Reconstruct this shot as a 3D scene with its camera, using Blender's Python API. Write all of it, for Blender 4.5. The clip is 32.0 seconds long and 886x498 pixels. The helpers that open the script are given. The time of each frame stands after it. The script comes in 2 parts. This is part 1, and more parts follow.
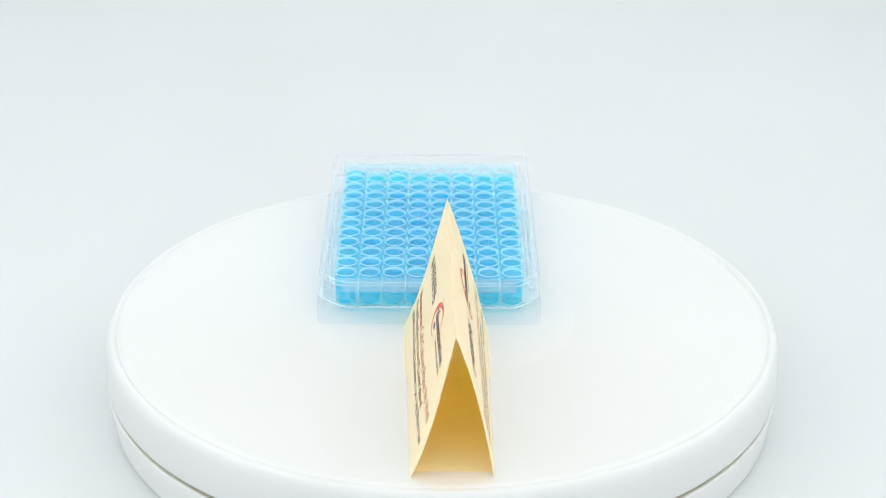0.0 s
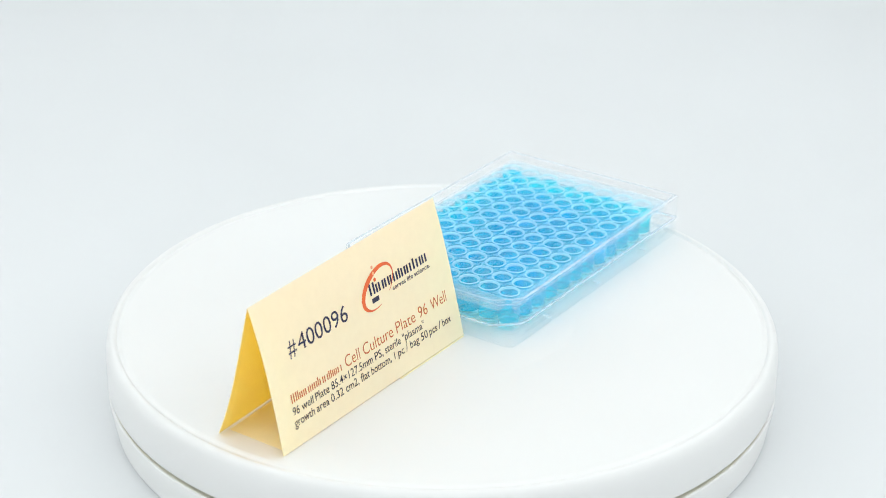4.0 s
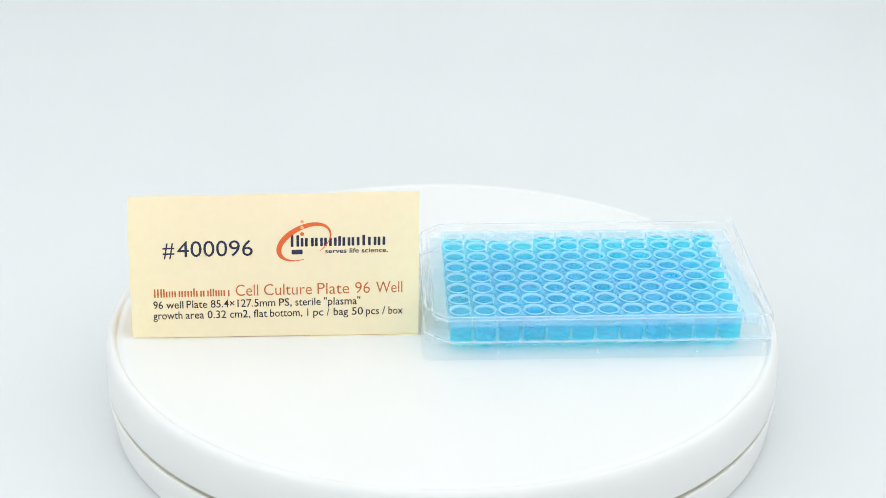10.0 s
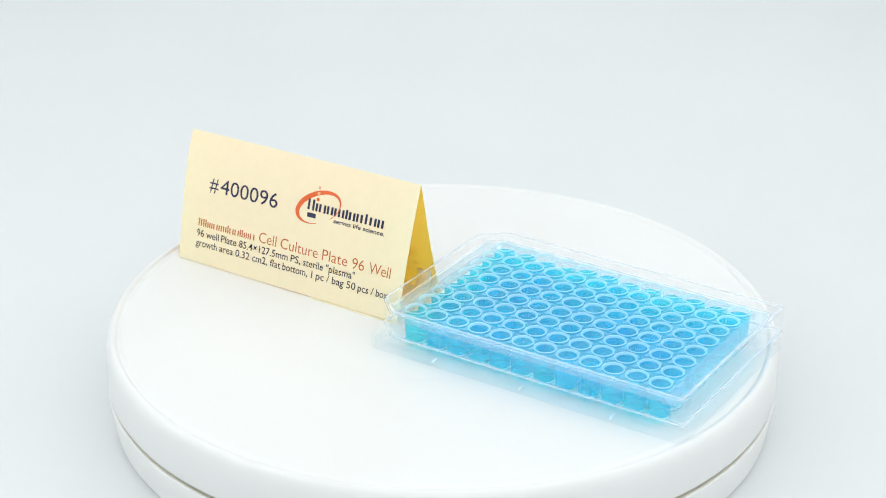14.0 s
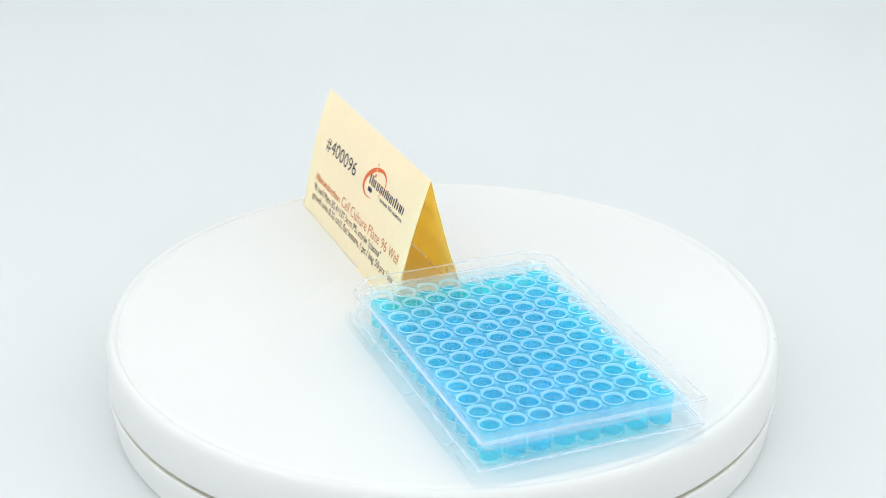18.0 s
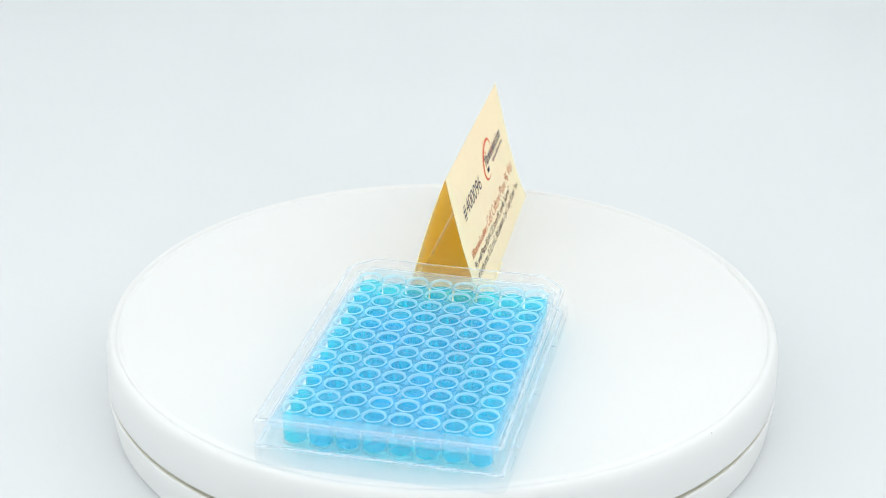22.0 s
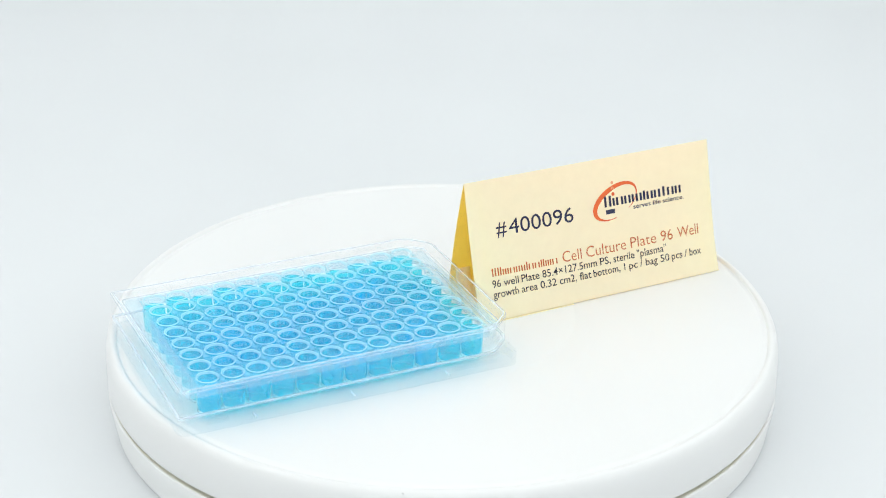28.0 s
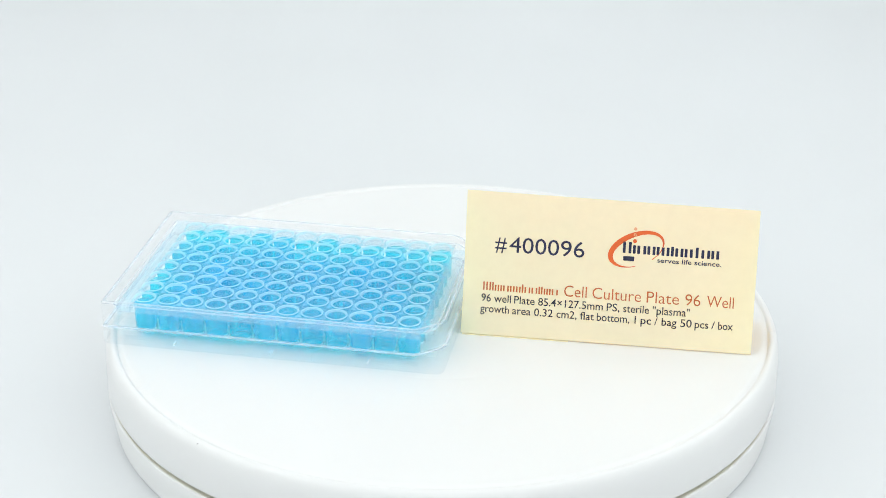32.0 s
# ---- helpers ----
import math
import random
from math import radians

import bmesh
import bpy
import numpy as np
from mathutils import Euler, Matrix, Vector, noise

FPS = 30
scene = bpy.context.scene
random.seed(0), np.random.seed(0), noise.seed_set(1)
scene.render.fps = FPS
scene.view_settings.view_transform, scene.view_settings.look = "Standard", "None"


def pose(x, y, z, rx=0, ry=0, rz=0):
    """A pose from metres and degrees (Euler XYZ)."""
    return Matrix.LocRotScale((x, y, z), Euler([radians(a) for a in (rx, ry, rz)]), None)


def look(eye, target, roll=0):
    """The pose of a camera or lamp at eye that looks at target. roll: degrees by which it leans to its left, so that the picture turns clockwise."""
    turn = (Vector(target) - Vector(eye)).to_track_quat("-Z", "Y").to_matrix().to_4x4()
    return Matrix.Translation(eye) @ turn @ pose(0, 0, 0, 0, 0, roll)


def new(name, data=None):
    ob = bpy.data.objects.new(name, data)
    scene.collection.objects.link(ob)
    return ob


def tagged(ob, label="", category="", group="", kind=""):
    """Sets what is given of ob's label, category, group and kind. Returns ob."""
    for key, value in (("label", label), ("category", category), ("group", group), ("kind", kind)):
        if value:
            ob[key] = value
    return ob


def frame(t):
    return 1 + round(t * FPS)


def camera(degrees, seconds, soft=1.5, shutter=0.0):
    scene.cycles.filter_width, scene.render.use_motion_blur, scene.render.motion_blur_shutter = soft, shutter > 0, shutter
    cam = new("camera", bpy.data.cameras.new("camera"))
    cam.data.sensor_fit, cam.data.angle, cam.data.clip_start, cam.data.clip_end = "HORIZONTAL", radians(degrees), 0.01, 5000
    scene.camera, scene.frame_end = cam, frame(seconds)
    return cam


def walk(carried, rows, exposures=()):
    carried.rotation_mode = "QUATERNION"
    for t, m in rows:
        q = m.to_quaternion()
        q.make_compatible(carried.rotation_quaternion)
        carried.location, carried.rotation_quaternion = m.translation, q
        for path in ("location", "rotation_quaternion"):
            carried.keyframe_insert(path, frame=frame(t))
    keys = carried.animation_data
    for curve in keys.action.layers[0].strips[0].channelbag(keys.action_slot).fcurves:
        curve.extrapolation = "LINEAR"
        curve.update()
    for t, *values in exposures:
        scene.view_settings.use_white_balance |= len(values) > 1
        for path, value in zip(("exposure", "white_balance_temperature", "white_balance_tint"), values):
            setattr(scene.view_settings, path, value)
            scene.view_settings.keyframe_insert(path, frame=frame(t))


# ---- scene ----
cam = camera(26.6, 32.0, soft=0.8)
EYE = (0.0, -0.6310, 0.3257)
AIM = look(EYE, (0.0, -0.6310 + 0.90394, 0.3257 - 0.42766), 0.47)
walk(cam, [(0.0, AIM), (32.0, AIM)])
cam.data.dof.use_dof = True
cam.data.dof.focus_distance = 0.675
cam.data.dof.aperture_fstop = 17.0

MM = 0.001
SPIN = -8.767                      # degrees a second, clockwise from above
TIMES = [i * 0.5 for i in range(65)]
FLOOR = -0.035                     # the sweep lies below the turntable's top at z = 0

# ---- light: a white photo tent with one broad lamp panel above ----
world = bpy.data.worlds.new("tent_air")
scene.world = world
world.use_nodes = True
world.node_tree.nodes["Background"].inputs[0].default_value = (0.93, 0.97, 1.0, 1)
world.node_tree.nodes["Background"].inputs[1].default_value = 0.35
scene.view_settings.exposure = 0.15
scene.cycles.transparent_max_bounces = 64
scene.cycles.max_bounces = 40
scene.cycles.transmission_bounces = 40
scene.cycles.glossy_bounces = 24
scene.cycles.diffuse_bounces = 8
scene.cycles.caustics_refractive = True
scene.cycles.caustics_reflective = True


def area_lamp(name, eye, target, sx, sy, watts, colour):
    data = bpy.data.lights.new(name, "AREA")
    data.shape, data.size, data.size_y = "RECTANGLE", sx, sy
    data.energy, data.color = watts, colour
    ob = new(name, data)
    ob.matrix_world = look(eye, target)
    return ob


LAMP = (0.975, 1.0, 0.985)
area_lamp("lamp_panel_top", (0.0, -0.03, 0.98), (0.0, -0.029, 0.0), 1.80, 1.70, 5.95, LAMP)
area_lamp("lamp_panel_west", (-0.94, -0.03, 0.50), (0.0, -0.03, 0.45), 1.65, 0.92, 3.9, LAMP)
area_lamp("lamp_panel_east", (0.94, -0.03, 0.50), (0.0, -0.03, 0.45), 1.65, 0.92, 3.9, LAMP)
area_lamp("lamp_panel_south", (0.0, -0.89, 0.70), (0.0, 0.0, 0.60), 1.75, 0.50, 2.4, LAMP)


# ---- materials ----
def nodes_of(name):
    mat = bpy.data.materials.new(name)
    mat.use_nodes = True
    nt = mat.node_tree
    nt.nodes.clear()
    out = nt.nodes.new("ShaderNodeOutputMaterial")
    return mat, nt, out


def add(nt, kind, **values):
    node = nt.nodes.new(kind)
    for key, value in values.items():
        node.inputs[key.replace("_", " ")].default_value = value
    return node


def mixed(nt, a, b, fac):
    """Mix two shaders; fac is a number or a socket."""
    m = nt.nodes.new("ShaderNodeMixShader")
    nt.links.new(a, m.inputs[1])
    nt.links.new(b, m.inputs[2])
    if isinstance(fac, float):
        m.inputs[0].default_value = fac
    else:
        nt.links.new(fac, m.inputs[0])
    return m.outputs[0]


def sheen(nt, floor_value=0.04, rise=1.0):
    """Share of gloss that grows towards grazing view."""
    lw = nt.nodes.new("ShaderNodeLayerWeight")
    lw.inputs[0].default_value = 0.5
    p = nt.nodes.new("ShaderNodeMath")
    p.operation = "POWER"
    p.inputs[1].default_value = 5.0
    nt.links.new(lw.outputs["Facing"], p.inputs[0])
    s = nt.nodes.new("ShaderNodeMath")
    s.operation = "MULTIPLY_ADD"
    s.inputs[1].default_value = rise - floor_value
    s.inputs[2].default_value = floor_value
    nt.links.new(p.outputs[0], s.inputs[0])
    return s.outputs[0]


def noise_socket(nt, scale, detail=3.0, rough=0.5):
    tc = nt.nodes.new("ShaderNodeTexCoord")
    n = add(nt, "ShaderNodeTexNoise", Scale=scale, Detail=detail, Roughness=rough)
    nt.links.new(tc.outputs["Object"], n.inputs["Vector"])
    return n.outputs["Fac"]


def bump(nt, height, strength, distance):
    b = add(nt, "ShaderNodeBump", Strength=strength, Distance=distance)
    nt.links.new(height, b.inputs["Height"])
    return b.outputs["Normal"]


def ramp(nt, fac, low, high, lo=0.35, hi=0.65):
    r = nt.nodes.new("ShaderNodeValToRGB")
    r.color_ramp.elements[0].position, r.color_ramp.elements[1].position = lo, hi
    r.color_ramp.elements[0].color, r.color_ramp.elements[1].color = (*low, 1), (*high, 1)
    nt.links.new(fac, r.inputs[0])
    return r.outputs[0]


def matte(name, low, high, scale, roughness, relief=0.0, fine=900.0, specular=0.5):
    """An opaque surface: two tones in large soft patches, fine relief."""
    mat, nt, out = nodes_of(name)
    p = add(nt, "ShaderNodeBsdfPrincipled", Roughness=roughness)
    p.inputs["Specular IOR Level"].default_value = specular
    nt.links.new(ramp(nt, noise_socket(nt, scale), low, high), p.inputs["Base Color"])
    if relief:
        nt.links.new(bump(nt, noise_socket(nt, fine, 4.0, 0.6), relief, 0.0002), p.inputs["Normal"])
    nt.links.new(p.outputs[0], out.inputs[0])
    return mat


def clear(name, tint, haze, roughness, haze_colour=(0.9, 0.93, 0.95), base=0.04, rise=1.0):
    """Thin clear plastic: see-through, glossy, a little milky."""
    mat, nt, out = nodes_of(name)
    t = add(nt, "ShaderNodeBsdfTransparent", Color=(*tint, 1))
    g = add(nt, "ShaderNodeBsdfGlossy", Color=(1, 1, 1, 1), Roughness=roughness)
    d = add(nt, "ShaderNodeBsdfDiffuse", Color=(*haze_colour, 1))
    l = add(nt, "ShaderNodeBsdfTranslucent", Color=(*haze_colour, 1))
    body = mixed(nt, t.outputs[0], mixed(nt, d.outputs[0], l.outputs[0], 0.5), haze)
    nt.links.new(mixed(nt, body, g.outputs[0], sheen(nt, base, rise)), out.inputs[0])
    return mat


def dyed_liquid(name, tint, cloud, cloud_colour):
    mat, nt, out = nodes_of(name)
    straight = add(nt, "ShaderNodeBsdfTransparent", Color=(*tint, 1))
    bent = add(nt, "ShaderNodeBsdfGlass", Color=(*tint, 1), Roughness=0.0, IOR=1.33)
    g = add(nt, "ShaderNodeBsdfGlossy", Color=(1, 1, 1, 1), Roughness=0.02)
    d = add(nt, "ShaderNodeBsdfDiffuse", Color=(*cloud_colour, 1))
    l = add(nt, "ShaderNodeBsdfTranslucent", Color=(*cloud_colour, 1))
    info = nt.nodes.new("ShaderNodeObjectInfo")
    share = nt.nodes.new("ShaderNodeMapRange")
    share.inputs["To Min"].default_value, share.inputs["To Max"].default_value = cloud * 0.45, cloud * 1.75
    swirl = nt.nodes.new("ShaderNodeMath")
    swirl.operation = "MULTIPLY_ADD"
    swirl.inputs[1].default_value = 0.8
    swirl.inputs[2].default_value = -0.4
    nt.links.new(noise_socket(nt, 420.0, 2.0, 0.5), swirl.inputs[0])
    both = nt.nodes.new("ShaderNodeMath")
    both.operation = "ADD"
    nt.links.new(info.outputs["Random"], both.inputs[0])
    nt.links.new(swirl.outputs[0], both.inputs[1])
    nt.links.new(both.outputs[0], share.inputs["Value"])
    body = mixed(nt, mixed(nt, straight.outputs[0], bent.outputs[0], 0.05), mixed(nt, d.outputs[0], l.outputs[0], 0.5), share.outputs[0])
    nt.links.new(mixed(nt, body, g.outputs[0], sheen(nt, 0.015)), out.inputs[0])
    return mat


def paper(name, colour, through_colour, share):
    """Card stock: matt, fibrous, lets some light through."""
    mat, nt, out = nodes_of(name)
    grain = noise_socket(nt, 260.0, 5.0, 0.65)
    low = tuple(c * 0.96 for c in colour)
    tone = ramp(nt, grain, low, colour, 0.3, 0.7)
    p = add(nt, "ShaderNodeBsdfPrincipled", Roughness=0.75)
    p.inputs["Specular IOR Level"].default_value = 0.25
    nt.links.new(tone, p.inputs["Base Color"])
    nt.links.new(bump(nt, noise_socket(nt, 1800.0, 4.0, 0.6), 0.15, 0.0001), p.inputs["Normal"])
    l = add(nt, "ShaderNodeBsdfTranslucent", Color=(*through_colour, 1))
    nt.links.new(mixed(nt, p.outputs[0], l.outputs[0], share), out.inputs[0])
    return mat


WHITE_ABS = matte("white_moulded_plastic", (0.682, 0.680, 0.673), (0.699, 0.697, 0.690), 9.0, 0.38, 0.06, 1500.0, 0.4)
BASE_ABS = matte("white_base_plastic", (0.70, 0.70, 0.69), (0.715, 0.715, 0.705), 9.0, 0.42, 0.06, 1500.0, 0.4)
# cream tone stands for warm light bounced into the seam
SEAM_BOUNCE = matte("seam_with_painted_warm_bounce", (0.62, 0.60, 0.50), (0.66, 0.64, 0.54), 9.0, 0.5, 0.06, 1500.0, 0.3)
SWEEP = matte("white_sweep_paper", (0.615, 0.628, 0.637), (0.635, 0.648, 0.657), 3.0, 0.85, 0.05, 600.0, 0.2)
TENT = matte("white_tent_cloth", (0.78, 0.79, 0.80), (0.82, 0.83, 0.84), 5.0, 0.9, 0.2, 700.0, 0.1)
CARD = paper("cream_card_stock", (0.945, 0.96, 0.74), (1.0, 0.72, 0.11), 0.33)
# amber light inside the folded card is put into this face's tint
CARD_IN_GLOW = clear("inner_card_face_with_painted_amber_light", (1.0, 0.885, 0.51), 0.05, 0.6, (0.95, 0.68, 0.22), 0.0)
LID_CLEAR = clear("clear_lid_polystyrene", (0.998, 0.999, 1.0), 0.025, 0.04, base=0.022, rise=0.28)
PLATE_CLEAR = clear("clear_plate_polystyrene", (0.985, 0.995, 1.0), 0.03, 0.06, base=0.015, rise=0.4)
# the liquid's blue light on the clear deck is painted as tinted haze
DECK_GLOW = clear("deck_with_painted_blue_glow", (0.995, 1.0, 1.0), 0.36, 0.1, (0.48, 0.91, 1.0), 0.02, 0.3)
DECK_FAINT_GLOW = clear("deck_with_fainter_painted_glow", (0.98, 0.998, 1.0), 0.16, 0.1, (0.35, 0.84, 1.0), 0.03, 0.4)
# blue light from the wells is put into the border's haze colour
BORDER_GLOW = clear("border_with_painted_blue_glow", (0.985, 0.996, 1.0), 0.18, 0.15, (0.72, 0.92, 1.0), 0.02, 0.4)
RIM_CLEAR = clear("clear_rim_polystyrene", (0.985, 0.999, 1.0), 0.02, 0.08, (0.80, 0.95, 1.0), 0.015, 0.5)
# pale tops and bright lines of the clear rims are highlights painted as haze
RIM_TOP_SHEEN = clear("rim_top_with_painted_sheen", (0.985, 0.998, 1.0), 0.42, 0.12, (0.60, 0.93, 1.0), 0.02, 0.4)
RIM_INNER_GLINT = clear("painted_rim_inner_glint", (0.97, 0.995, 1.0), 0.42, 0.12, (0.70, 0.94, 1.0), 0.02, 0.4)
RIM_LINE_GLINT = clear("painted_rim_line_glint", (0.98, 0.995, 1.0), 0.48, 0.12, (0.74, 0.95, 1.0), 0.02, 0.4)
LID_EDGE = clear("clear_lid_edge", (0.87, 0.895, 0.94), 0.16, 0.12, (0.93, 0.96, 1.0), 0.04, 0.6)
# white highlights along clear edges, put into a pale haze
EDGE_GLINT = clear("painted_edge_glint", (0.94, 0.96, 0.985), 0.30, 0.12, (0.93, 0.97, 1.0), 0.07, 0.8)
# white haze for the small bright highlights on the skirt
SPOT_GLINT = clear("painted_white_spot_glint", (0.98, 0.99, 1.0), 0.75, 0.3, (0.95, 0.98, 1.0), 0.05, 0.5)
WELL_CLEAR = clear("clear_well_polystyrene", (0.995, 1.0, 1.0), 0.0, 0.05, base=0.006, rise=0.2)
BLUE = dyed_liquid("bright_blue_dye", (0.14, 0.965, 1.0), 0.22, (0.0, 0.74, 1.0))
# same dye, coloured deeper on the sides for the longer path of light
BLUE_PAINTED_DEEP = dyed_liquid("blue_dye_painted_deeper_on_sides", (0.08, 0.955, 1.0), 0.22, (0.0, 0.69, 1.0))
# the bright arc on the meniscus is put into a pale haze colour
MENISCUS_GLINT = clear("painted_meniscus_glint", (0.55, 0.97, 1.0), 0.2, 0.05, (0.45, 0.88, 1.0), 0.03, 0.5)
NAVY = matte("navy_ink", (0.013, 0.016, 0.048), (0.016, 0.02, 0.056), 400.0, 0.55)
BLACK = matte("black_ink", (0.015, 0.015, 0.022), (0.02, 0.02, 0.03), 400.0, 0.55)
RUST = matte("rust_red_ink", (0.50, 0.12, 0.022), (0.54, 0.135, 0.026), 400.0, 0.55)
ORANGE = matte("orange_ink", (0.68, 0.105, 0.013), (0.72, 0.12, 0.016), 400.0, 0.5)
PEACH = matte("pale_orange_ink", (0.82, 0.40, 0.18), (0.85, 0.43, 0.20), 400.0, 0.5)
SPECK = matte("grey_speck", (0.12, 0.11, 0.10), (0.16, 0.15, 0.14), 500.0, 0.8)


# ---- mesh helpers ----
def part(name, bm, material, parent=None, label=""):
    """One mesh object from a bmesh, under its thing or part."""
    mesh = bpy.data.meshes.new(name)
    bm.normal_update()
    bm.to_mesh(mesh)
    bm.free()
    mesh.materials.append(material)
    ob = new(name, mesh)
    ob.parent = parent
    if label:
        ob["label"] = label
    return ob


def smooth(ob, degrees=35.0):
    mesh = ob.data
    mesh.polygons.foreach_set("use_smooth", [True] * len(mesh.polygons))
    mesh.set_sharp_from_angle(angle=radians(degrees))
    return ob


def lathe(bm, profile, segments, close=False, mm=MM):
    """Turn (radius, height) pairs round z; a radius of 0 makes a pole."""
    rings = []
    for r, z in profile:
        if r < 1e-6:
            rings.append([bm.verts.new((0, 0, z * mm))])
        else:
            rings.append([bm.verts.new((r * mm * math.cos(2 * math.pi * i / segments), r * mm * math.sin(2 * math.pi * i / segments), z * mm)) for i in range(segments)])
    pairs = list(zip(rings, rings[1:]))
    if close:
        pairs.append((rings[-1], rings[0]))
    for a, b in pairs:
        for i in range(segments):
            j = (i + 1) % segments
            if len(a) == 1 and len(b) == 1:
                continue
            if len(a) == 1:
                bm.faces.new((a[0], b[i], b[j]))
            elif len(b) == 1:
                bm.faces.new((a[i], b[0], a[j]))
            else:
                bm.faces.new((a[i], b[i], b[j], a[j]))
    bmesh.ops.recalc_face_normals(bm, faces=bm.faces)
    return bm


def box(bm, x0, x1, y0, y1, z0, z1, mm=MM):
    v = [bm.verts.new((x * mm, y * mm, z * mm)) for z in (z0, z1) for x, y in ((x0, y0), (x1, y0), (x1, y1), (x0, y1))]
    for f in ((3, 2, 1, 0), (4, 5, 6, 7), (0, 1, 5, 4), (1, 2, 6, 5), (2, 3, 7, 6), (3, 0, 4, 7)):
        bm.faces.new([v[i] for i in f])
    return bm


def bevelled(bm, width, segments=2):
    bmesh.ops.bevel(bm, geom=bm.edges[:], offset=width * MM, segments=segments, affect="EDGES", profile=0.5)
    return bm


def outline(corners, inset, radius, steps=4):
    """A convex outline (anticlockwise corners, mm) moved in by inset, every corner rounded."""
    n = len(corners)
    lines = []
    for i in range(n):
        a, b = Vector(corners[i]), Vector(corners[(i + 1) % n])
        d = (b - a).normalized()
        lines.append((a + Vector((-d.y, d.x)) * inset, d))
    pts = []
    for i in range(n):
        (p, d), (q, e) = lines[i - 1], lines[i]
        cross = d.x * e.y - d.y * e.x
        k = ((q.x - p.x) * e.y - (q.y - p.y) * e.x) / cross
        v = p + d * k
        turn = math.acos(max(-1, min(1, d.dot(e))))
        r = max(radius[i] - inset, 0.25)
        reach = r * math.tan(turn / 2)
        centre = v - d * reach + Vector((-d.y, d.x)) * r
        a0 = math.atan2((v - d * reach - centre).y, (v - d * reach - centre).x)
        for s in range(steps + 1):
            a = a0 + turn * s / steps
            pts.append((centre.x + r * math.cos(a), centre.y + r * math.sin(a)))
    return pts


def loft(bm, loops, cap_first=False, cap_last=False, close=False, mm=MM):
    """Skin a row of (points, height) loops with the same count of points."""
    rows = [[bm.verts.new((x * mm, y * mm, z * mm)) for x, y in pts] for pts, z in loops]
    pairs = list(zip(rows, rows[1:]))
    if close:
        pairs.append((rows[-1], rows[0]))
    for a, b in pairs:
        for i in range(len(a)):
            j = (i + 1) % len(a)
            bm.faces.new((a[i], a[j], b[j], b[i]))
    if cap_first:
        bm.faces.new(rows[0][::-1])
    if cap_last:
        bm.faces.new(rows[-1])
    bmesh.ops.recalc_face_normals(bm, faces=bm.faces)
    return bm


# ---- setting: the sweep and the tent round it ----
def build_setting():
    bm = bmesh.new()
    rows = []
    half, thick = 950.0, 4.0
    prof = [(-900.0, 0.0), (-300.0, 0.0), (0.0, 0.0), (300.0, 0.0), (520.0, 0.0)]
    for i in range(1, 13):
        a = math.pi / 2 * i / 12
        prof.append((520 + 330 * math.sin(a), 330 - 330 * math.cos(a)))
    prof += [(850.0, 700.0), (850.0, 1000.0)]
    z0 = FLOOR / MM
    for k, (y, z) in enumerate(prof):
        rows.append([bm.verts.new((x * MM, y * MM, (z + z0) * MM)) for x in (-half, half)])
    for a, b in zip(rows, rows[1:]):
        bm.faces.new((a[0], a[1], b[1], b[0]))
    ob = part("backdrop", bm, SWEEP)
    smooth(ob)
    mod = ob.modifiers.new("thickness", "SOLIDIFY")
    mod.thickness, mod.offset = thick * MM, -1.0
    tagged(ob, "white seamless paper sweep curving up behind the turntable", "backdrop", kind="structure")
    for name, x0, x1, y0, y1, lo, hi in (
            ("wall_west", -970, -955, -900, 850, -39, 1000), ("wall_east", 955, 970, -900, 850, -39, 1000),
            ("wall_south", -970, 970, -920, -905, -39, 1000), ("ceiling", -970, 970, -920, 870, 1005, 1020)):
        w = part(name, box(bmesh.new(), x0, x1, y0, y1, lo, hi), TENT)
        tagged(w, "plain white cloth wall of the photo tent", "wall", kind="structure")


build_setting()


# ---- turntable: a still base and a turning disc ----
def build_turntable():
    table = new("turntable")
    table.location = (0, 0, FLOOR)
    tagged(table, "round white plastic display turntable, slowly turning, on the paper sweep", "turntable")
    lift = -FLOOR / MM
    base = [(0.0, 0.1), (118.0, 0.1), (122.4, 0.4), (124.4, 1.6), (126.2, 12.4), (126.3, 14.4), (126.2, 15.0), (125.8, 15.3), (120.0, 15.3), (120.0, 13.0), (117.0, 13.0), (117.0, 16.0), (0.0, 16.0)]
    part("base", lathe(bmesh.new(), base, 160), BASE_ABS, table, "fixed white plastic base below a thin shadow gap")
    smooth(table.children[0])
    # added ring that carries the cream tone of bounced light
    ring = [(120.1, 14.2), (125.6, 14.2), (125.5, 15.5), (123.4, 15.5), (121.8, 15.35), (120.1, 15.3)]
    smooth(part("seam_ring", lathe(bmesh.new(), ring, 160, close=True), SEAM_BOUNCE, table, "added ring in the seam below the disc, warm bounced light put into its cream colour"))
    top = [(0.0, -17.7), (125.8, -17.7), (126.1, -17.55), (126.2, -17.2), (126.2, -9.0), (126.0, -4.6), (125.6, -2.6), (124.9, -1.0), (124.0, 0.0), (123.3, 0.2),
           (122.6, 0.12), (122.2, -0.2), (121.8, -0.55), (121.2, -0.6), (120.6, -0.3), (119.8, 0.0), (119.0, 0.0), (80.0, 0.0), (50.9, 0.0), (50.6, -0.025), (50.2, -0.025), (49.9, 0.0), (40.0, 0.0), (0.0, 0.0)]
    disc = part("disc", lathe(bmesh.new(), top, 192), WHITE_ABS, table, "white turning disc with a shallow groove inside its rounded lip")
    disc.location = (0, 0, lift * MM)
    smooth(disc)
    for r, deg, z, size, owner in ((124.6, 149.9, -0.6, 0.24, disc), (125.2, 210.4, -25.4, 0.2, None)):
        bm = bmesh.new()
        bmesh.ops.create_icosphere(bm, subdivisions=2, radius=size * MM)
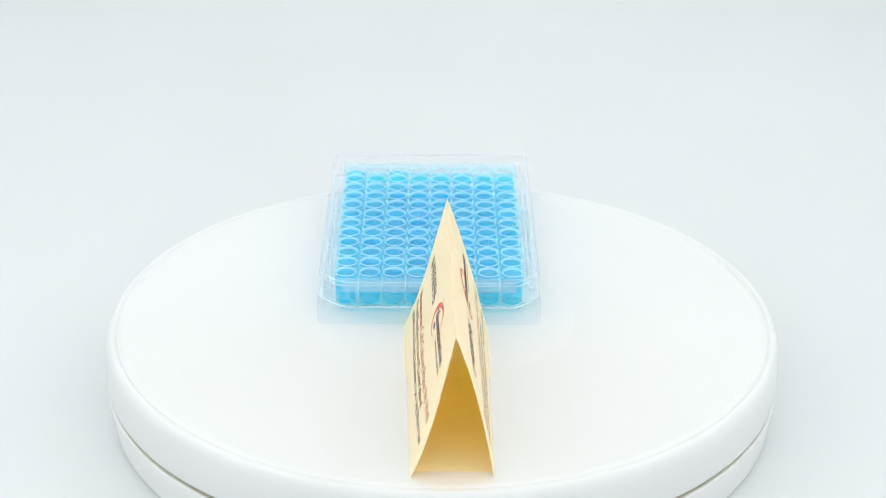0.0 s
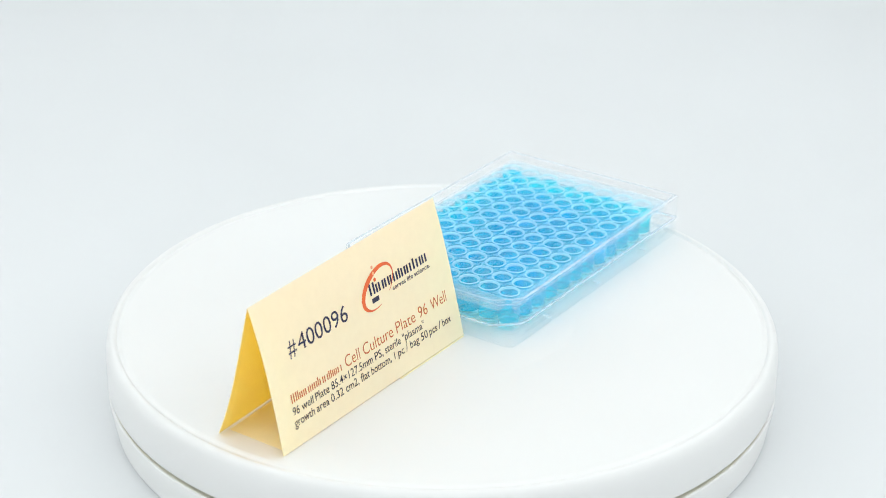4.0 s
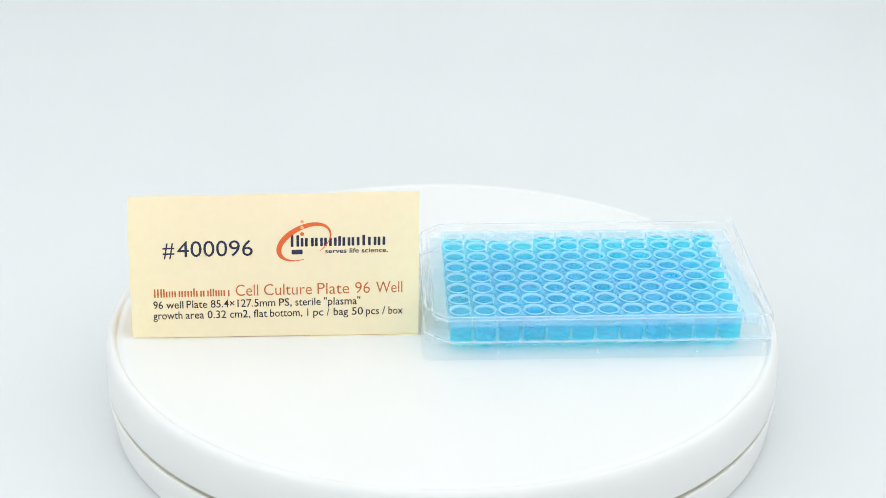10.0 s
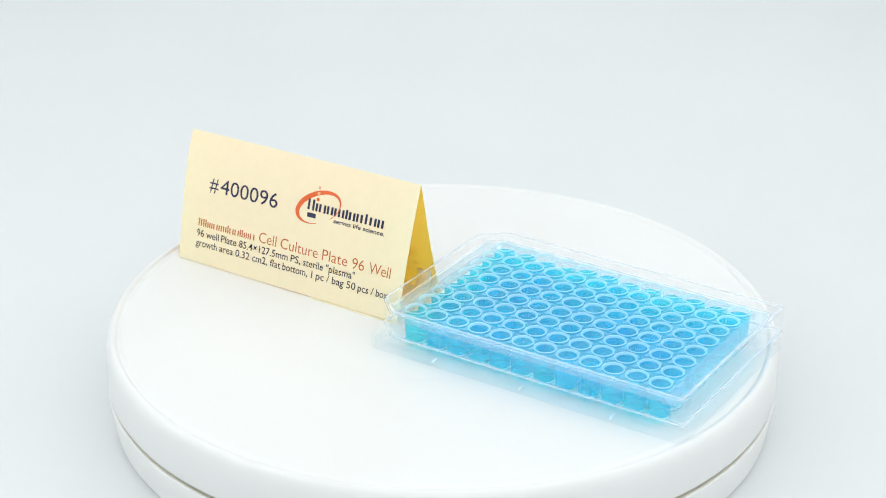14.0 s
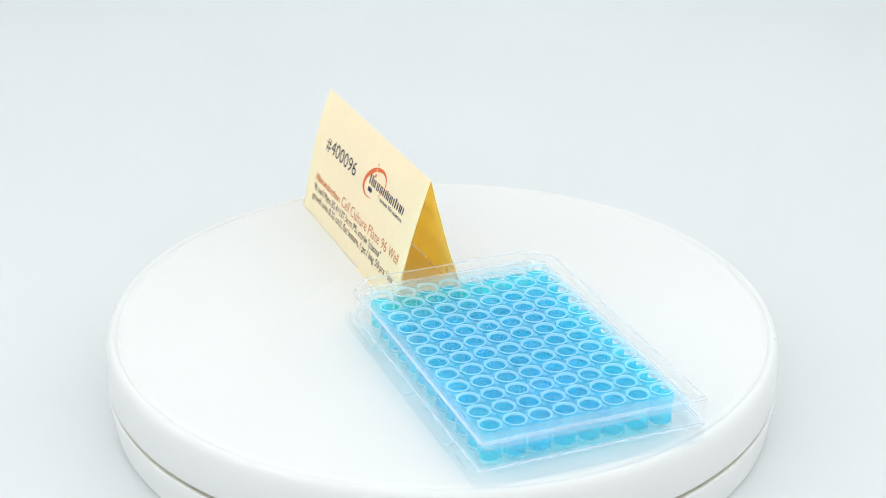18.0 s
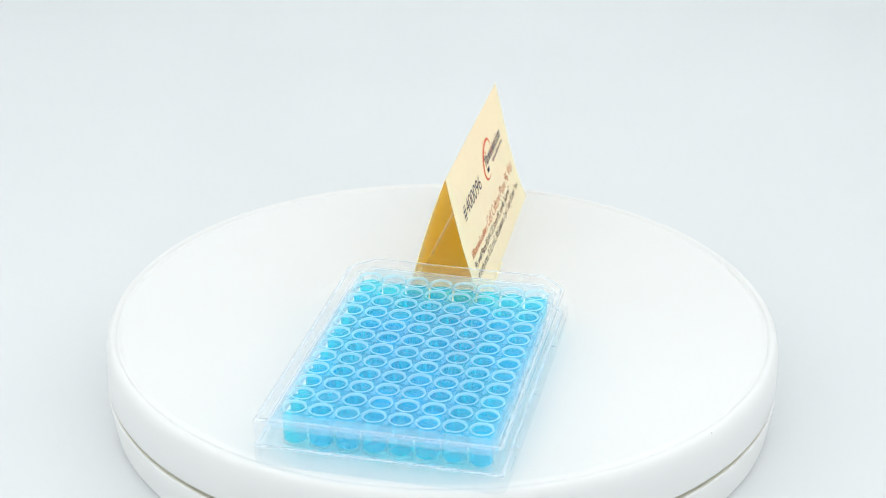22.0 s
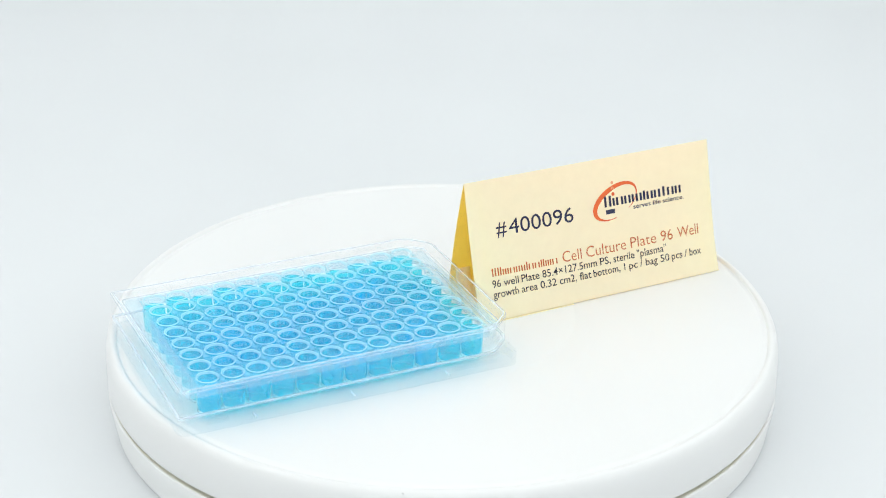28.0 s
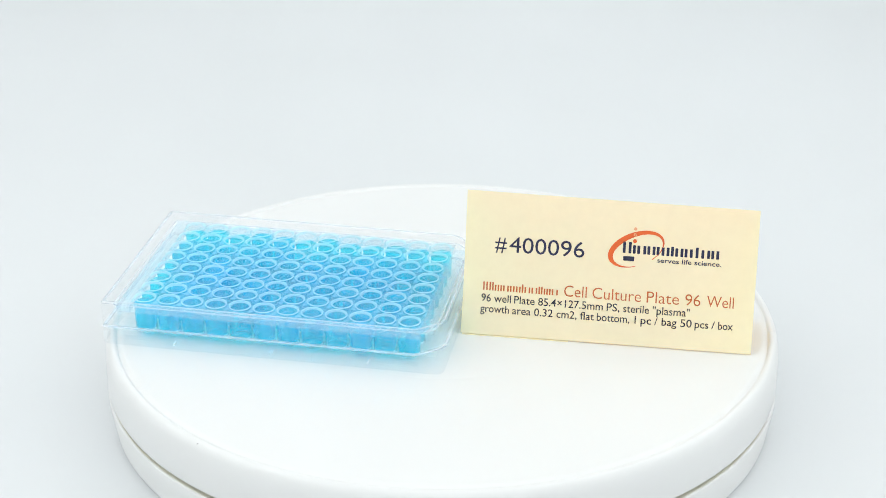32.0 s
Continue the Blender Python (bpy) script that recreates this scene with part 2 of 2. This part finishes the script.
        bmesh.ops.scale(bm, vec=(1.2, 0.8, 0.5), verts=bm.verts)
        s = part("speck", bm, SPECK, owner or table, "tiny dark speck of dirt")
        s.location = (r * MM * math.cos(radians(deg)), r * MM * math.sin(radians(deg)), z * MM + (0 if owner else lift * MM))
    return table, disc


turntable, turning_disc = build_turntable()

# ---- culture plate with blue wells ----
PLATE_X, PLATE_Y, PLATE_TURN = -5.44, 54.80, 0.342
RIM_Z, DECK_Z, WELL_FLOOR, FILL_Z = 15.2, 14.1, 3.2, 11.7
PITCH = 9.0


def well_mesh():
    """Outer wall and floor of one well."""
    bm = bmesh.new()
    lathe(bm, [(0.0, 2.2), (3.75, 2.2), (4.05, 2.35), (4.15, 2.7), (4.28, DECK_Z), (3.44, DECK_Z + 0.1)], 32)
    for f in bm.faces:
        z = f.calc_center_median().z / MM
        # the bottom bevel carries a painted bright arc
        f.material_index = 1 if 2.21 < z < 2.7 else 0
    return bm


def rim_mesh():
    bm = bmesh.new()
    lathe(bm, [(4.10, DECK_Z + 0.05), (4.10, 14.9), (4.05, RIM_Z), (3.94, RIM_Z + 0.07), (3.80, RIM_Z), (3.74, 15.05), (3.44, 14.85), (3.34, 14.75), (3.30, 14.5), (3.28, DECK_Z - 2.0), (3.36, DECK_Z - 2.0)], 32, close=True)
    for f in bm.faces:
        c = f.calc_center_median()
        z, reach = c.z / MM, c.xy.length / MM
        # clear walls, then three rings of painted highlight by radius
        f.material_index = 0 if z < 14.6 or reach > 4.08 else 1 if reach > 3.75 else 2 if reach > 3.4 else 3
    return bm


def liquid_mesh(fill):
    """A full cylinder of liquid with its meniscus."""
    bm = bmesh.new()
    lathe(bm, [(0.0, WELL_FLOOR), (3.75, WELL_FLOOR), (4.02, WELL_FLOOR + 0.35), (4.2, fill + 0.1), (4.2, fill + 0.28), (3.3, fill + 0.4), (3.15, fill + 0.22), (2.9, fill + 0.08), (2.3, fill - 0.1), (0.0, fill - 0.15)], 32)
    for f in bm.faces:
        c = f.calc_center_median()
        reach = c.xy.length / MM
        # sides take the deeper paint, the meniscus edge its painted glint
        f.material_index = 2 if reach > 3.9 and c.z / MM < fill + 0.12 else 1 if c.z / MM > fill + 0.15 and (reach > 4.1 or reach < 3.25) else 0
    return bm


def build_plate():
    plate = new("well_plate")
    tagged(plate, "clear plastic well plate full of bright blue liquid", "well plate")
    hx, hy = 42.0, 63.6
    foot = [(-hx, -hy), (hx, -hy), (hx, hy), (-hx, hy)]
    fr = [3.2] * 4
    bm = bmesh.new()
    loft(bm, [(outline(foot, 0.0, fr), 0.08), (outline(foot, 0.0, fr), 4.6), (outline(foot, 0.35, fr), 5.2), (outline(foot, 3.2, fr), 5.3), (outline(foot, 3.2, fr), 4.3),
              (outline(foot, 1.4, fr), 4.1), (outline(foot, 1.3, fr), 0.08)], close=True)
    smooth(part("skirt", bm, PLATE_CLEAR, plate, "clear stepped skirt round the foot of the plate"))
    ux, uy = 38.6, 60.2
    up = [(-ux + 5, -uy), (ux - 5, -uy), (ux, -uy + 5), (ux, uy), (-ux, uy), (-ux, -uy + 5)]
    ur = [2.0] * 6
    bm = bmesh.new()
    loft(bm, [(outline(up, 0.0, ur), 5.3), (outline(up, 0.3, ur), DECK_Z - 0.4), (outline(up, 0.7, ur), DECK_Z), (outline(up, 1.6, ur), DECK_Z), (outline(up, 1.3, ur), 5.3)], close=True)
    smooth(part("side_wall", bm, PLATE_CLEAR, plate))
    bm = bmesh.new()
    loft(bm, [(outline(up, 0.3, ur), DECK_Z - 0.1), (outline(up, 0.5, ur), DECK_Z + 0.15), (outline(up, 0.75, ur), DECK_Z - 0.05), (outline(up, 0.55, ur), DECK_Z - 0.3)], close=True)
    smooth(part("deck_edge", bm, EDGE_GLINT, plate, "upper edge of the plate with a painted highlight"), 80)
    # deck: a sheet with a round hole for each well
    bm = bmesh.new()
    seg = 32
    gx, gy = PITCH * 4, PITCH * 6
    for j in range(8):
        for i in range(12):
            cx, cy = PITCH * (3.5 - j), PITCH * (i - 5.5)
            ring, edge = [], []
            for k in range(seg):
                a = 2 * math.pi * k / seg
                c, s = math.cos(a), math.sin(a)
                m = max(abs(c), abs(s))
                ring.append(bm.verts.new(((cx + 4.06 * c) * MM, (cy + 4.06 * s) * MM, DECK_Z * MM)))
                edge.append(bm.verts.new(((cx + 4.5 * c / m) * MM, (cy + 4.5 * s / m) * MM, DECK_Z * MM)))
            for k in range(seg):
                q = (k + 1) % seg
                # between four wells the painted glow is weaker, so the blue looks deeper
                bm.faces.new((ring[k], edge[k], edge[q], ring[q])).material_index = 1 if k % 8 in (3, 4) else 0
    deck = part("deck", bm, DECK_GLOW, plate, "clear deck between the well rims, blue glow put into its haze")
    deck.data.materials.append(DECK_FAINT_GLOW)
    # thick hazy slabs paint the pale band that reflection makes along the edge
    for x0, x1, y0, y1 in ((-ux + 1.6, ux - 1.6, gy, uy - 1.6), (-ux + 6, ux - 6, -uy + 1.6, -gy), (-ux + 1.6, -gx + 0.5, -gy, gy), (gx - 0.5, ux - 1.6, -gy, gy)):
        part("deck_border", box(bmesh.new(), x0, x1, y0, y1, DECK_Z - 3.2, DECK_Z), BORDER_GLOW, plate, "clear edge of the deck, the wells' blue glow put into its haze")
    # stiffening ribs between the outer wells and the side walls
    for side in (-1, 1):
        for k in (-4, 0, 4):
            y = k * PITCH
            x0, x1 = sorted((side * 35.2, side * (ux - 1.4)))
            part("rib", box(bmesh.new(), x0, x1, y - 0.5, y + 0.5, 5.3, DECK_Z - 3.3), PLATE_CLEAR, plate)
            x0, x1 = sorted((side * (ux - 0.1), side * (hx - 0.4)))
            # added white block in place of a bright spot of light
            part("gate_mark", bevelled(box(bmesh.new(), x0, x1, y - 0.3, y + 0.3, 1.4, 2.2), 0.12), SPOT_GLINT, plate, "small white block standing in for a highlight on the skirt")
        for x in (-27.0, 27.0):
            y0, y1 = sorted((side * 53.2, side * (uy - 1.4)))
            part("rib", box(bmesh.new(), x - 0.5, x + 0.5, y0, y1, 5.3, DECK_Z - 3.3), PLATE_CLEAR, plate)
    # fine grip ridges near the corners of the long sides
    gm = bpy.data.meshes.new("grip_ridge")
    bm = box(bmesh.new(), -0.12, 0.12, -0.16, 0.16, 2.9, 4.5)
    bm.to_mesh(gm)
    bm.free()
    gm.materials.append(PLATE_CLEAR)
    for side in (-1, 1):
        for end in (-1, 1):
            for k in range(26 if end < 0 else 12):
                g = new("grip_ridge", gm)
                g.parent = plate
                g.location = (side * (hx + 0.06) * MM, end * ((37.0 if end < 0 else 46.0) + k * 0.7) * MM, 0)
    wm = bpy.data.meshes.new("well")
    bm = well_mesh()
    bm.to_mesh(wm)
    bm.free()
    wm.materials.append(WELL_CLEAR)
    wm.materials.append(EDGE_GLINT)
    fills = []
    for fill in (FILL_Z - 0.7, FILL_Z - 0.3, FILL_Z, FILL_Z + 0.2, FILL_Z + 0.7):
        lm = bpy.data.meshes.new("liquid")
        bm = liquid_mesh(fill)
        bm.to_mesh(lm)
        bm.free()
        lm.materials.append(BLUE)
        lm.materials.append(MENISCUS_GLINT)
        lm.materials.append(BLUE_PAINTED_DEEP)
        fills.append(lm)
    pick = random.Random(7)
    rm = bpy.data.meshes.new("rim")
    bm = rim_mesh()
    bm.to_mesh(rm)
    bm.free()
    rm.materials.append(RIM_CLEAR)
    rm.materials.append(RIM_LINE_GLINT)
    rm.materials.append(RIM_TOP_SHEEN)
    rm.materials.append(RIM_INNER_GLINT)
    for mesh in (wm, rm, *fills):
        mesh.polygons.foreach_set("use_smooth", [True] * len(mesh.polygons))
        mesh.set_sharp_from_angle(angle=radians(40))
    for j in range(8):
        for i in range(12):
            w = new("well", wm)
            w.parent = plate
            w.location = (PITCH * (3.5 - j) * MM, PITCH * (i - 5.5) * MM, 0)
            r = new("rim", rm)
            r.parent = w
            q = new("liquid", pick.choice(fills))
            q.parent = w
            q["label"] = "bright blue dyed liquid"
    return plate


well_plate = build_plate()


def build_lid():
    lid = new("plate_lid")
    tagged(lid, "clear plastic lid with two clipped corners lying on the well plate", "lid")
    x, y0, y1, cut = 41.5, -63.3, 63.3, 8.8
    rim = [(-x + cut, y0), (x - cut, y0), (x, y0 + cut), (x, y1), (-x, y1), (-x, y0 + cut)]
    rr = [7.0, 7.0, 7.0, 1.0, 1.0, 7.0]
    bm = bmesh.new()
    loft(bm, [(outline(rim, 0.35, rr), 6.6), (outline(rim, 0.0, rr), 15.4), (outline(rim, 0.25, rr), 16.2), (outline(rim, 0.7, rr), 16.6),
              (outline(rim, 1.3, rr), 16.65), (outline(rim, 1.6, rr), 16.4), (outline(rim, 1.9, rr), 16.3)], cap_last=True)
    top = part("cover", bm, LID_CLEAR, lid)
    smooth(top, 50)
    bm = bmesh.new()
    loft(bm, [(outline(rim, 0.2, rr), 6.35), (outline(rim, 0.2, rr), 6.95), (outline(rim, 1.2, rr), 6.95), (outline(rim, 1.2, rr), 6.35)], close=True)
    part("bottom_edge", bm, EDGE_GLINT, lid, "lower edge of the lid with a painted highlight")
    for name, inset, z, h, skin, label in (("top_edge", 0.2, 16.1, 0.13, LID_EDGE, "thin grey outer edge"), ("inner_edge", 1.2, 16.6, 0.42, EDGE_GLINT, "rounded edge band with a painted highlight")):
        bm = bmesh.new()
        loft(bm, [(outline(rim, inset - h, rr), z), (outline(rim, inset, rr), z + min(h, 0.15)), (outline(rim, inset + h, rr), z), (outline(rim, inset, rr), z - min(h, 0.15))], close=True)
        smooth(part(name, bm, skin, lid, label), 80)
    return lid


plate_lid = build_lid()

# ---- folded name card ----
CARD_O = (2.0, -62.0)
RIDGE = ((4.3, -115.1, 51.3), (1.4, -8.8, 51.5))
FOOT_FRONT = ((17.4, -114.7, 0.4), (16.4, -9.6, 0.4))
FOOT_BACK = ((-10.0, -116.0, 0.4), (-14.2, -9.5, 0.4))
LENGTH, SLANT = 106.3, 53.0


def panel_point(side, s, v, off=0.0):
    """A place on the card, mm: s along it and v down from the fold, as its reader sees it; off is outwards."""
    foot = FOOT_FRONT if side > 0 else FOOT_BACK
    u = s / LENGTH if side > 0 else 1 - s / LENGTH
    k = v / SLANT
    a = Vector(RIDGE[0]).lerp(Vector(RIDGE[1]), u)
    b = Vector(foot[0]).lerp(Vector(foot[1]), u)
    out = Vector((side * 0.97, 0, 0.24))
    if side > 0:
        swell = (0.8 + 0.6 * (1 - u) ** 2) * (1.4 - 0.8 * k)
    else:
        swell = (-0.2 - 1.0 * (2 * u - 1) ** 2) * (0.2 + 1.4 * k)
    p = a.lerp(b, k) + out * (off + swell * 4 * k * (1 - k))
    p.x -= CARD_O[0]
    p.y -= CARD_O[1]
    return p * MM


def build_panel(side, card, label):
    bm = bmesh.new()
    ns, nv = 36, 20
    grids = []
    for off in (0.0, -0.32):
        grids.append([[bm.verts.new(panel_point(side, LENGTH * i / ns, SLANT * j / nv, off * min(1.0, j / 3))) for j in range(nv + 1)] for i in range(ns + 1)])
    o, n = grids
    for i in range(ns):
        for j in range(nv):
            bm.faces.new((o[i][j], o[i][j + 1], o[i + 1][j + 1], o[i + 1][j]))
            bm.faces.new((n[i][j], n[i + 1][j], n[i + 1][j + 1], n[i][j + 1])).material_index = 1
    for i in range(ns):
        bm.faces.new((o[i + 1][nv], o[i][nv], n[i][nv], n[i + 1][nv]))
    for j in range(nv):
        bm.faces.new((o[0][j + 1], o[0][j], n[0][j], n[0][j + 1]))
        bm.faces.new((o[ns][j], o[ns][j + 1], n[ns][j + 1], n[ns][j]))
    bmesh.ops.recalc_face_normals(bm, faces=bm.faces)
    ob = smooth(part("panel", bm, CARD, card, label), 50)
    ob.data.materials.append(CARD_IN_GLOW)
    return ob


def printed_point(side, s, v):
    """A place of the printing, which runs slightly askew on the front panel."""
    if side > 0:
        v += 0.9 * (1 - s / LENGTH) * (v - 14.0) / 31.0
    return panel_point(side, s, v, 0.09)


def print_text(name, words, panel, side, base, cap, ink, bold=0.0, shift=0.0):
    """Lettering laid on a panel: words of (text, start, end) along it, their foot line at v = base, capitals cap high."""
    bm = bmesh.new()
    for body, s0, s1 in words:
        data = bpy.data.curves.new(name, "FONT")
        data.body, data.size, data.resolution_u, data.offset = body, 1.0, 3, bold
        tmp = new(name, data)
        bpy.context.view_layer.update()
        mesh = bpy.data.meshes.new_from_object(tmp.evaluated_get(bpy.context.evaluated_depsgraph_get()))
        bpy.data.objects.remove(tmp)
        first = len(bm.verts)
        bm.from_mesh(mesh)
        bpy.data.meshes.remove(mesh)
        bm.verts.ensure_lookup_table()
        letters = bm.verts[first:]
        lo = min(v.co.x for v in letters)
        hi = max(v.co.x for v in letters)
        for v in letters:
            s = s0 + shift + (v.co.x - lo) / (hi - lo) * (s1 - s0)
            v.co = printed_point(side, s, base - v.co.y / 0.72 * cap)
    return part(name, bm, ink, panel, "printed words: " + " ".join(w[0] for w in words))


def patch(bm, side, pts):
    """A flat printed shape given by (s, v) corners."""
    bm.faces.new([bm.verts.new(printed_point(side, s, v)) for s, v in pts])


def bar(bm, side, s0, s1, v0, v1, r=0.25):
    pts = []
    for cx, cy, a0 in ((s1 - r, v1 - r, 0), (s0 + r, v1 - r, 90), (s0 + r, v0 + r, 180), (s1 - r, v0 + r, 270)):
        for k in range(4):
            a = radians(a0 + k * 30)
            pts.append((cx + r * math.cos(a), cy + r * math.sin(a)))
    patch(bm, side, pts)


def strokes(start, width, weight):
    """Starts of the plain upright bars that fill a width."""
    count = max(1, round((width + 0.6 * weight) / (1.9 * weight)))
    if count == 1:
        return [start + (width - weight) / 2]
    return [start + (width - weight) * k / (count - 1) for k in range(count)]


def build_prints(panel, side, d, dv):
    """All the printing of one panel; d and dv shift it along and down."""
    print_text("print_number", (("#", 12.3, 16.6), ("400096", 17.6, 45.2)), panel, side, 22.7 + dv, 6.0, NAVY, 0.0, d)
    s = 8.6
    for width, top in ((2.9, 34.3), (0.55, 34.3), (2.6, 35.2), (2.1, 35.2), (3.9, 35.2), (0.55, 34.3), (2.1, 35.2), (2.1, 35.2), (1.5, 34.6), (2.5, 35.2), (2.2, 35.2)):
        for s0 in strokes(s, width, 0.55):
            bm = bmesh.new()
            bar(bm, side, s0 + d, s0 + 0.55 + d, top + dv, 37.4 + dv, 0.12)
            part("print_bar", bm, RUST, panel)
        s += width + 0.47
    print_text("print_headline", (("Cell", 38.6, 46.9), ("Culture", 49.0, 66.7), ("Plate", 68.8, 80.5), ("96", 82.7, 88.2), ("Well", 90.5, 100.2)), panel, side, 37.5 + dv, 4.4, RUST, -0.006, d)
    print_text("print_line", (("96", 8.4, 11.9), ("well", 13.1, 19.4), ("Plate", 20.6, 28.2), ("85.4\u00d7127.5mm", 29.5, 53.3), ("PS,", 54.7, 59.4), ("sterile", 60.7, 70.1), ("\"plasma\"", 71.4, 84.8)), panel, side, 41.6 + dv, 2.95, BLACK, 0.004, d - 0.2)
    print_text("print_line", (("growth", 8.3, 19.0), ("area", 20.2, 27.0), ("0.32", 28.3, 35.2), ("cm2,", 36.6, 44.0), ("flat", 45.3, 50.4), ("bottom,", 51.4, 63.3), ("1", 65.2, 65.6), ("pc", 67.4, 71.2), ("/", 72.4, 73.5), ("bag", 75.0, 80.4), ("50", 81.8, 85.9), ("pcs", 87.0, 91.9), ("/", 93.0, 94.2), ("box", 95.4, 100.7)), panel, side, 45.55 + dv, 2.95, BLACK, 0.004, d - 0.3)
    # the mark: an open orange ring, three dots and dark bars
    bm = bmesh.new()
    tilt, n = radians(-24), 56
    outer, inner = [], []
    for k in range(n + 1):
        a = radians(-68 + 324 * k / n)
        # thick at the lower left, thin at the ends
        w = 0.3 + 2.1 * math.sin(math.pi * (k / n) ** 1.25) ** 1.7
        for rows, r in ((outer, 0.0), (inner, w)):
            x, y = (10.7 - r) * math.cos(-a), (6.1 - r * 0.8) * math.sin(-a)
            rows.append((63.9 + x * math.cos(tilt) - y * math.sin(tilt) + d, 18.1 + dv + x * math.sin(tilt) + y * math.cos(tilt)))
    for k in range(n):
        patch(bm, side, (outer[k], outer[k + 1], inner[k + 1], inner[k]))
    part("mark_ring", bm, ORANGE, panel, "open orange ring of the mark")
    for v, r, ink in ((10.7, 0.62, PEACH), (12.9, 0.66, PEACH), (15.2, 0.72, ORANGE)):
        bm = bmesh.new()
        patch(bm, side, [(63.3 + d + r * math.cos(2 * math.pi * k / 14), v + dv + r * math.sin(2 * math.pi * k / 14)) for k in range(14)])
        part("mark_dot", bm, ink, panel)
    s = 59.1
    for width, rise in ((3.1, 1.4), (1.2, 0.0), (3.2, 0.0), (2.9, 0.0), (4.6, 0.0), (1.2, 0.6), (2.9, 0.0), (2.9, 0.0), (2.2, 1.0), (3.1, 0.0), (2.8, 0.0)):
        for s0 in strokes(s, width, 1.0):
            bm = bmesh.new()
            bar(bm, side, s0 + d, s0 + 1.0 + d, 16.7 - rise * 0.8 + dv, 19.8 + dv, 0.2)
            part("mark_bar", bm, NAVY, panel)
        s += width + 0.46
    bm = bmesh.new()
    bar(bm, side, 59.4 + d, 63.4 + d, 20.9 + dv, 22.6 + dv, 0.2)
    part("mark_bar", bm, NAVY, panel)
    print_text("mark_line", (("serves life science.", 71.7, 94.8),), panel, side, 22.4 + dv, 1.75, NAVY, 0.014, d)


def build_card():
    card = new("tent_card")
    tagged(card, "folded cream card printed on both sides, standing on the turntable", "name card")
    front = build_panel(1, card, "cream panel with blue, red and black printing")
    back = build_panel(-1, card, "cream panel with the same printing, bowed inwards")
    build_prints(front, 1, 0.0, -0.3)
    build_prints(back, -1, -1.2, -0.8)
    # the second sheet is added to put the amber light's colour on the floor
    for name, u0, u1, spread, label in (("foot_strip", 0.62, 0.995, 0.55, "cream paper strip joining the two feet"), ("inner_flap", 0.03, 0.619, -1.2, "added cream sheet between the feet that gives the floor its amber light")):
        bm = bmesh.new()
        rows = []
        for u in (u0, u1):
            a = Vector(FOOT_FRONT[0]).lerp(Vector(FOOT_FRONT[1]), u)
            b = Vector(FOOT_BACK[0]).lerp(Vector(FOOT_BACK[1]), u)
            rows.append((b.x - spread - CARD_O[0], a.x + spread - CARD_O[0], a.y - CARD_O[1]))
        (l0, r0, y0), (l1, r1, y1) = rows
        v = [bm.verts.new((x * MM, y * MM, z * MM)) for z in (0.02, 0.16 if spread > 0 else 0.05) for x, y in ((l0, y0), (r0, y0), (r1, y1), (l1, y1))]
        for f in ((3, 2, 1, 0), (4, 5, 6, 7), (0, 1, 5, 4), (1, 2, 6, 5), (2, 3, 7, 6), (3, 0, 4, 7)):
            bm.faces.new([v[i] for i in f])
        part(name, bm, CARD, card, label)
    # a loose paper bed between the panels, lying on the floor in the middle and rising against both
    bm = bmesh.new()
    n, rows = 16, []
    for u in (0.93, 0.95, 0.97, 0.985):
        ridge, front_foot, back_foot = (Vector(e[0]).lerp(Vector(e[1]), u) for e in (RIDGE, FOOT_FRONT, FOOT_BACK))
        row = []
        for k in range(n + 1):
            w = 2 * k / n - 1
            z = 0.35 + 11.0 * abs(w) ** 2.8
            foot = front_foot if w > 0 else back_foot
            reach = foot.lerp(ridge, z / 51.4).x - (1.2 if w > 0 else -2.0)
            middle = (front_foot.x + back_foot.x) / 2
            row.append(bm.verts.new(((middle + (reach - middle) * abs(w) - CARD_O[0]) * MM, (front_foot.y - CARD_O[1]) * MM, z * MM)))
        rows.append(row)
    for a, b in zip(rows, rows[1:]):
        for k in range(n):
            bm.faces.new((a[k], a[k + 1], b[k + 1], b[k]))
    bed = smooth(part("inner_bed", bm, CARD, card, "narrow curved cream paper tongue between the panels"))
    mod = bed.modifiers.new("thickness", "SOLIDIFY")
    mod.thickness = 0.6 * MM
    return card


tent_card = build_card()


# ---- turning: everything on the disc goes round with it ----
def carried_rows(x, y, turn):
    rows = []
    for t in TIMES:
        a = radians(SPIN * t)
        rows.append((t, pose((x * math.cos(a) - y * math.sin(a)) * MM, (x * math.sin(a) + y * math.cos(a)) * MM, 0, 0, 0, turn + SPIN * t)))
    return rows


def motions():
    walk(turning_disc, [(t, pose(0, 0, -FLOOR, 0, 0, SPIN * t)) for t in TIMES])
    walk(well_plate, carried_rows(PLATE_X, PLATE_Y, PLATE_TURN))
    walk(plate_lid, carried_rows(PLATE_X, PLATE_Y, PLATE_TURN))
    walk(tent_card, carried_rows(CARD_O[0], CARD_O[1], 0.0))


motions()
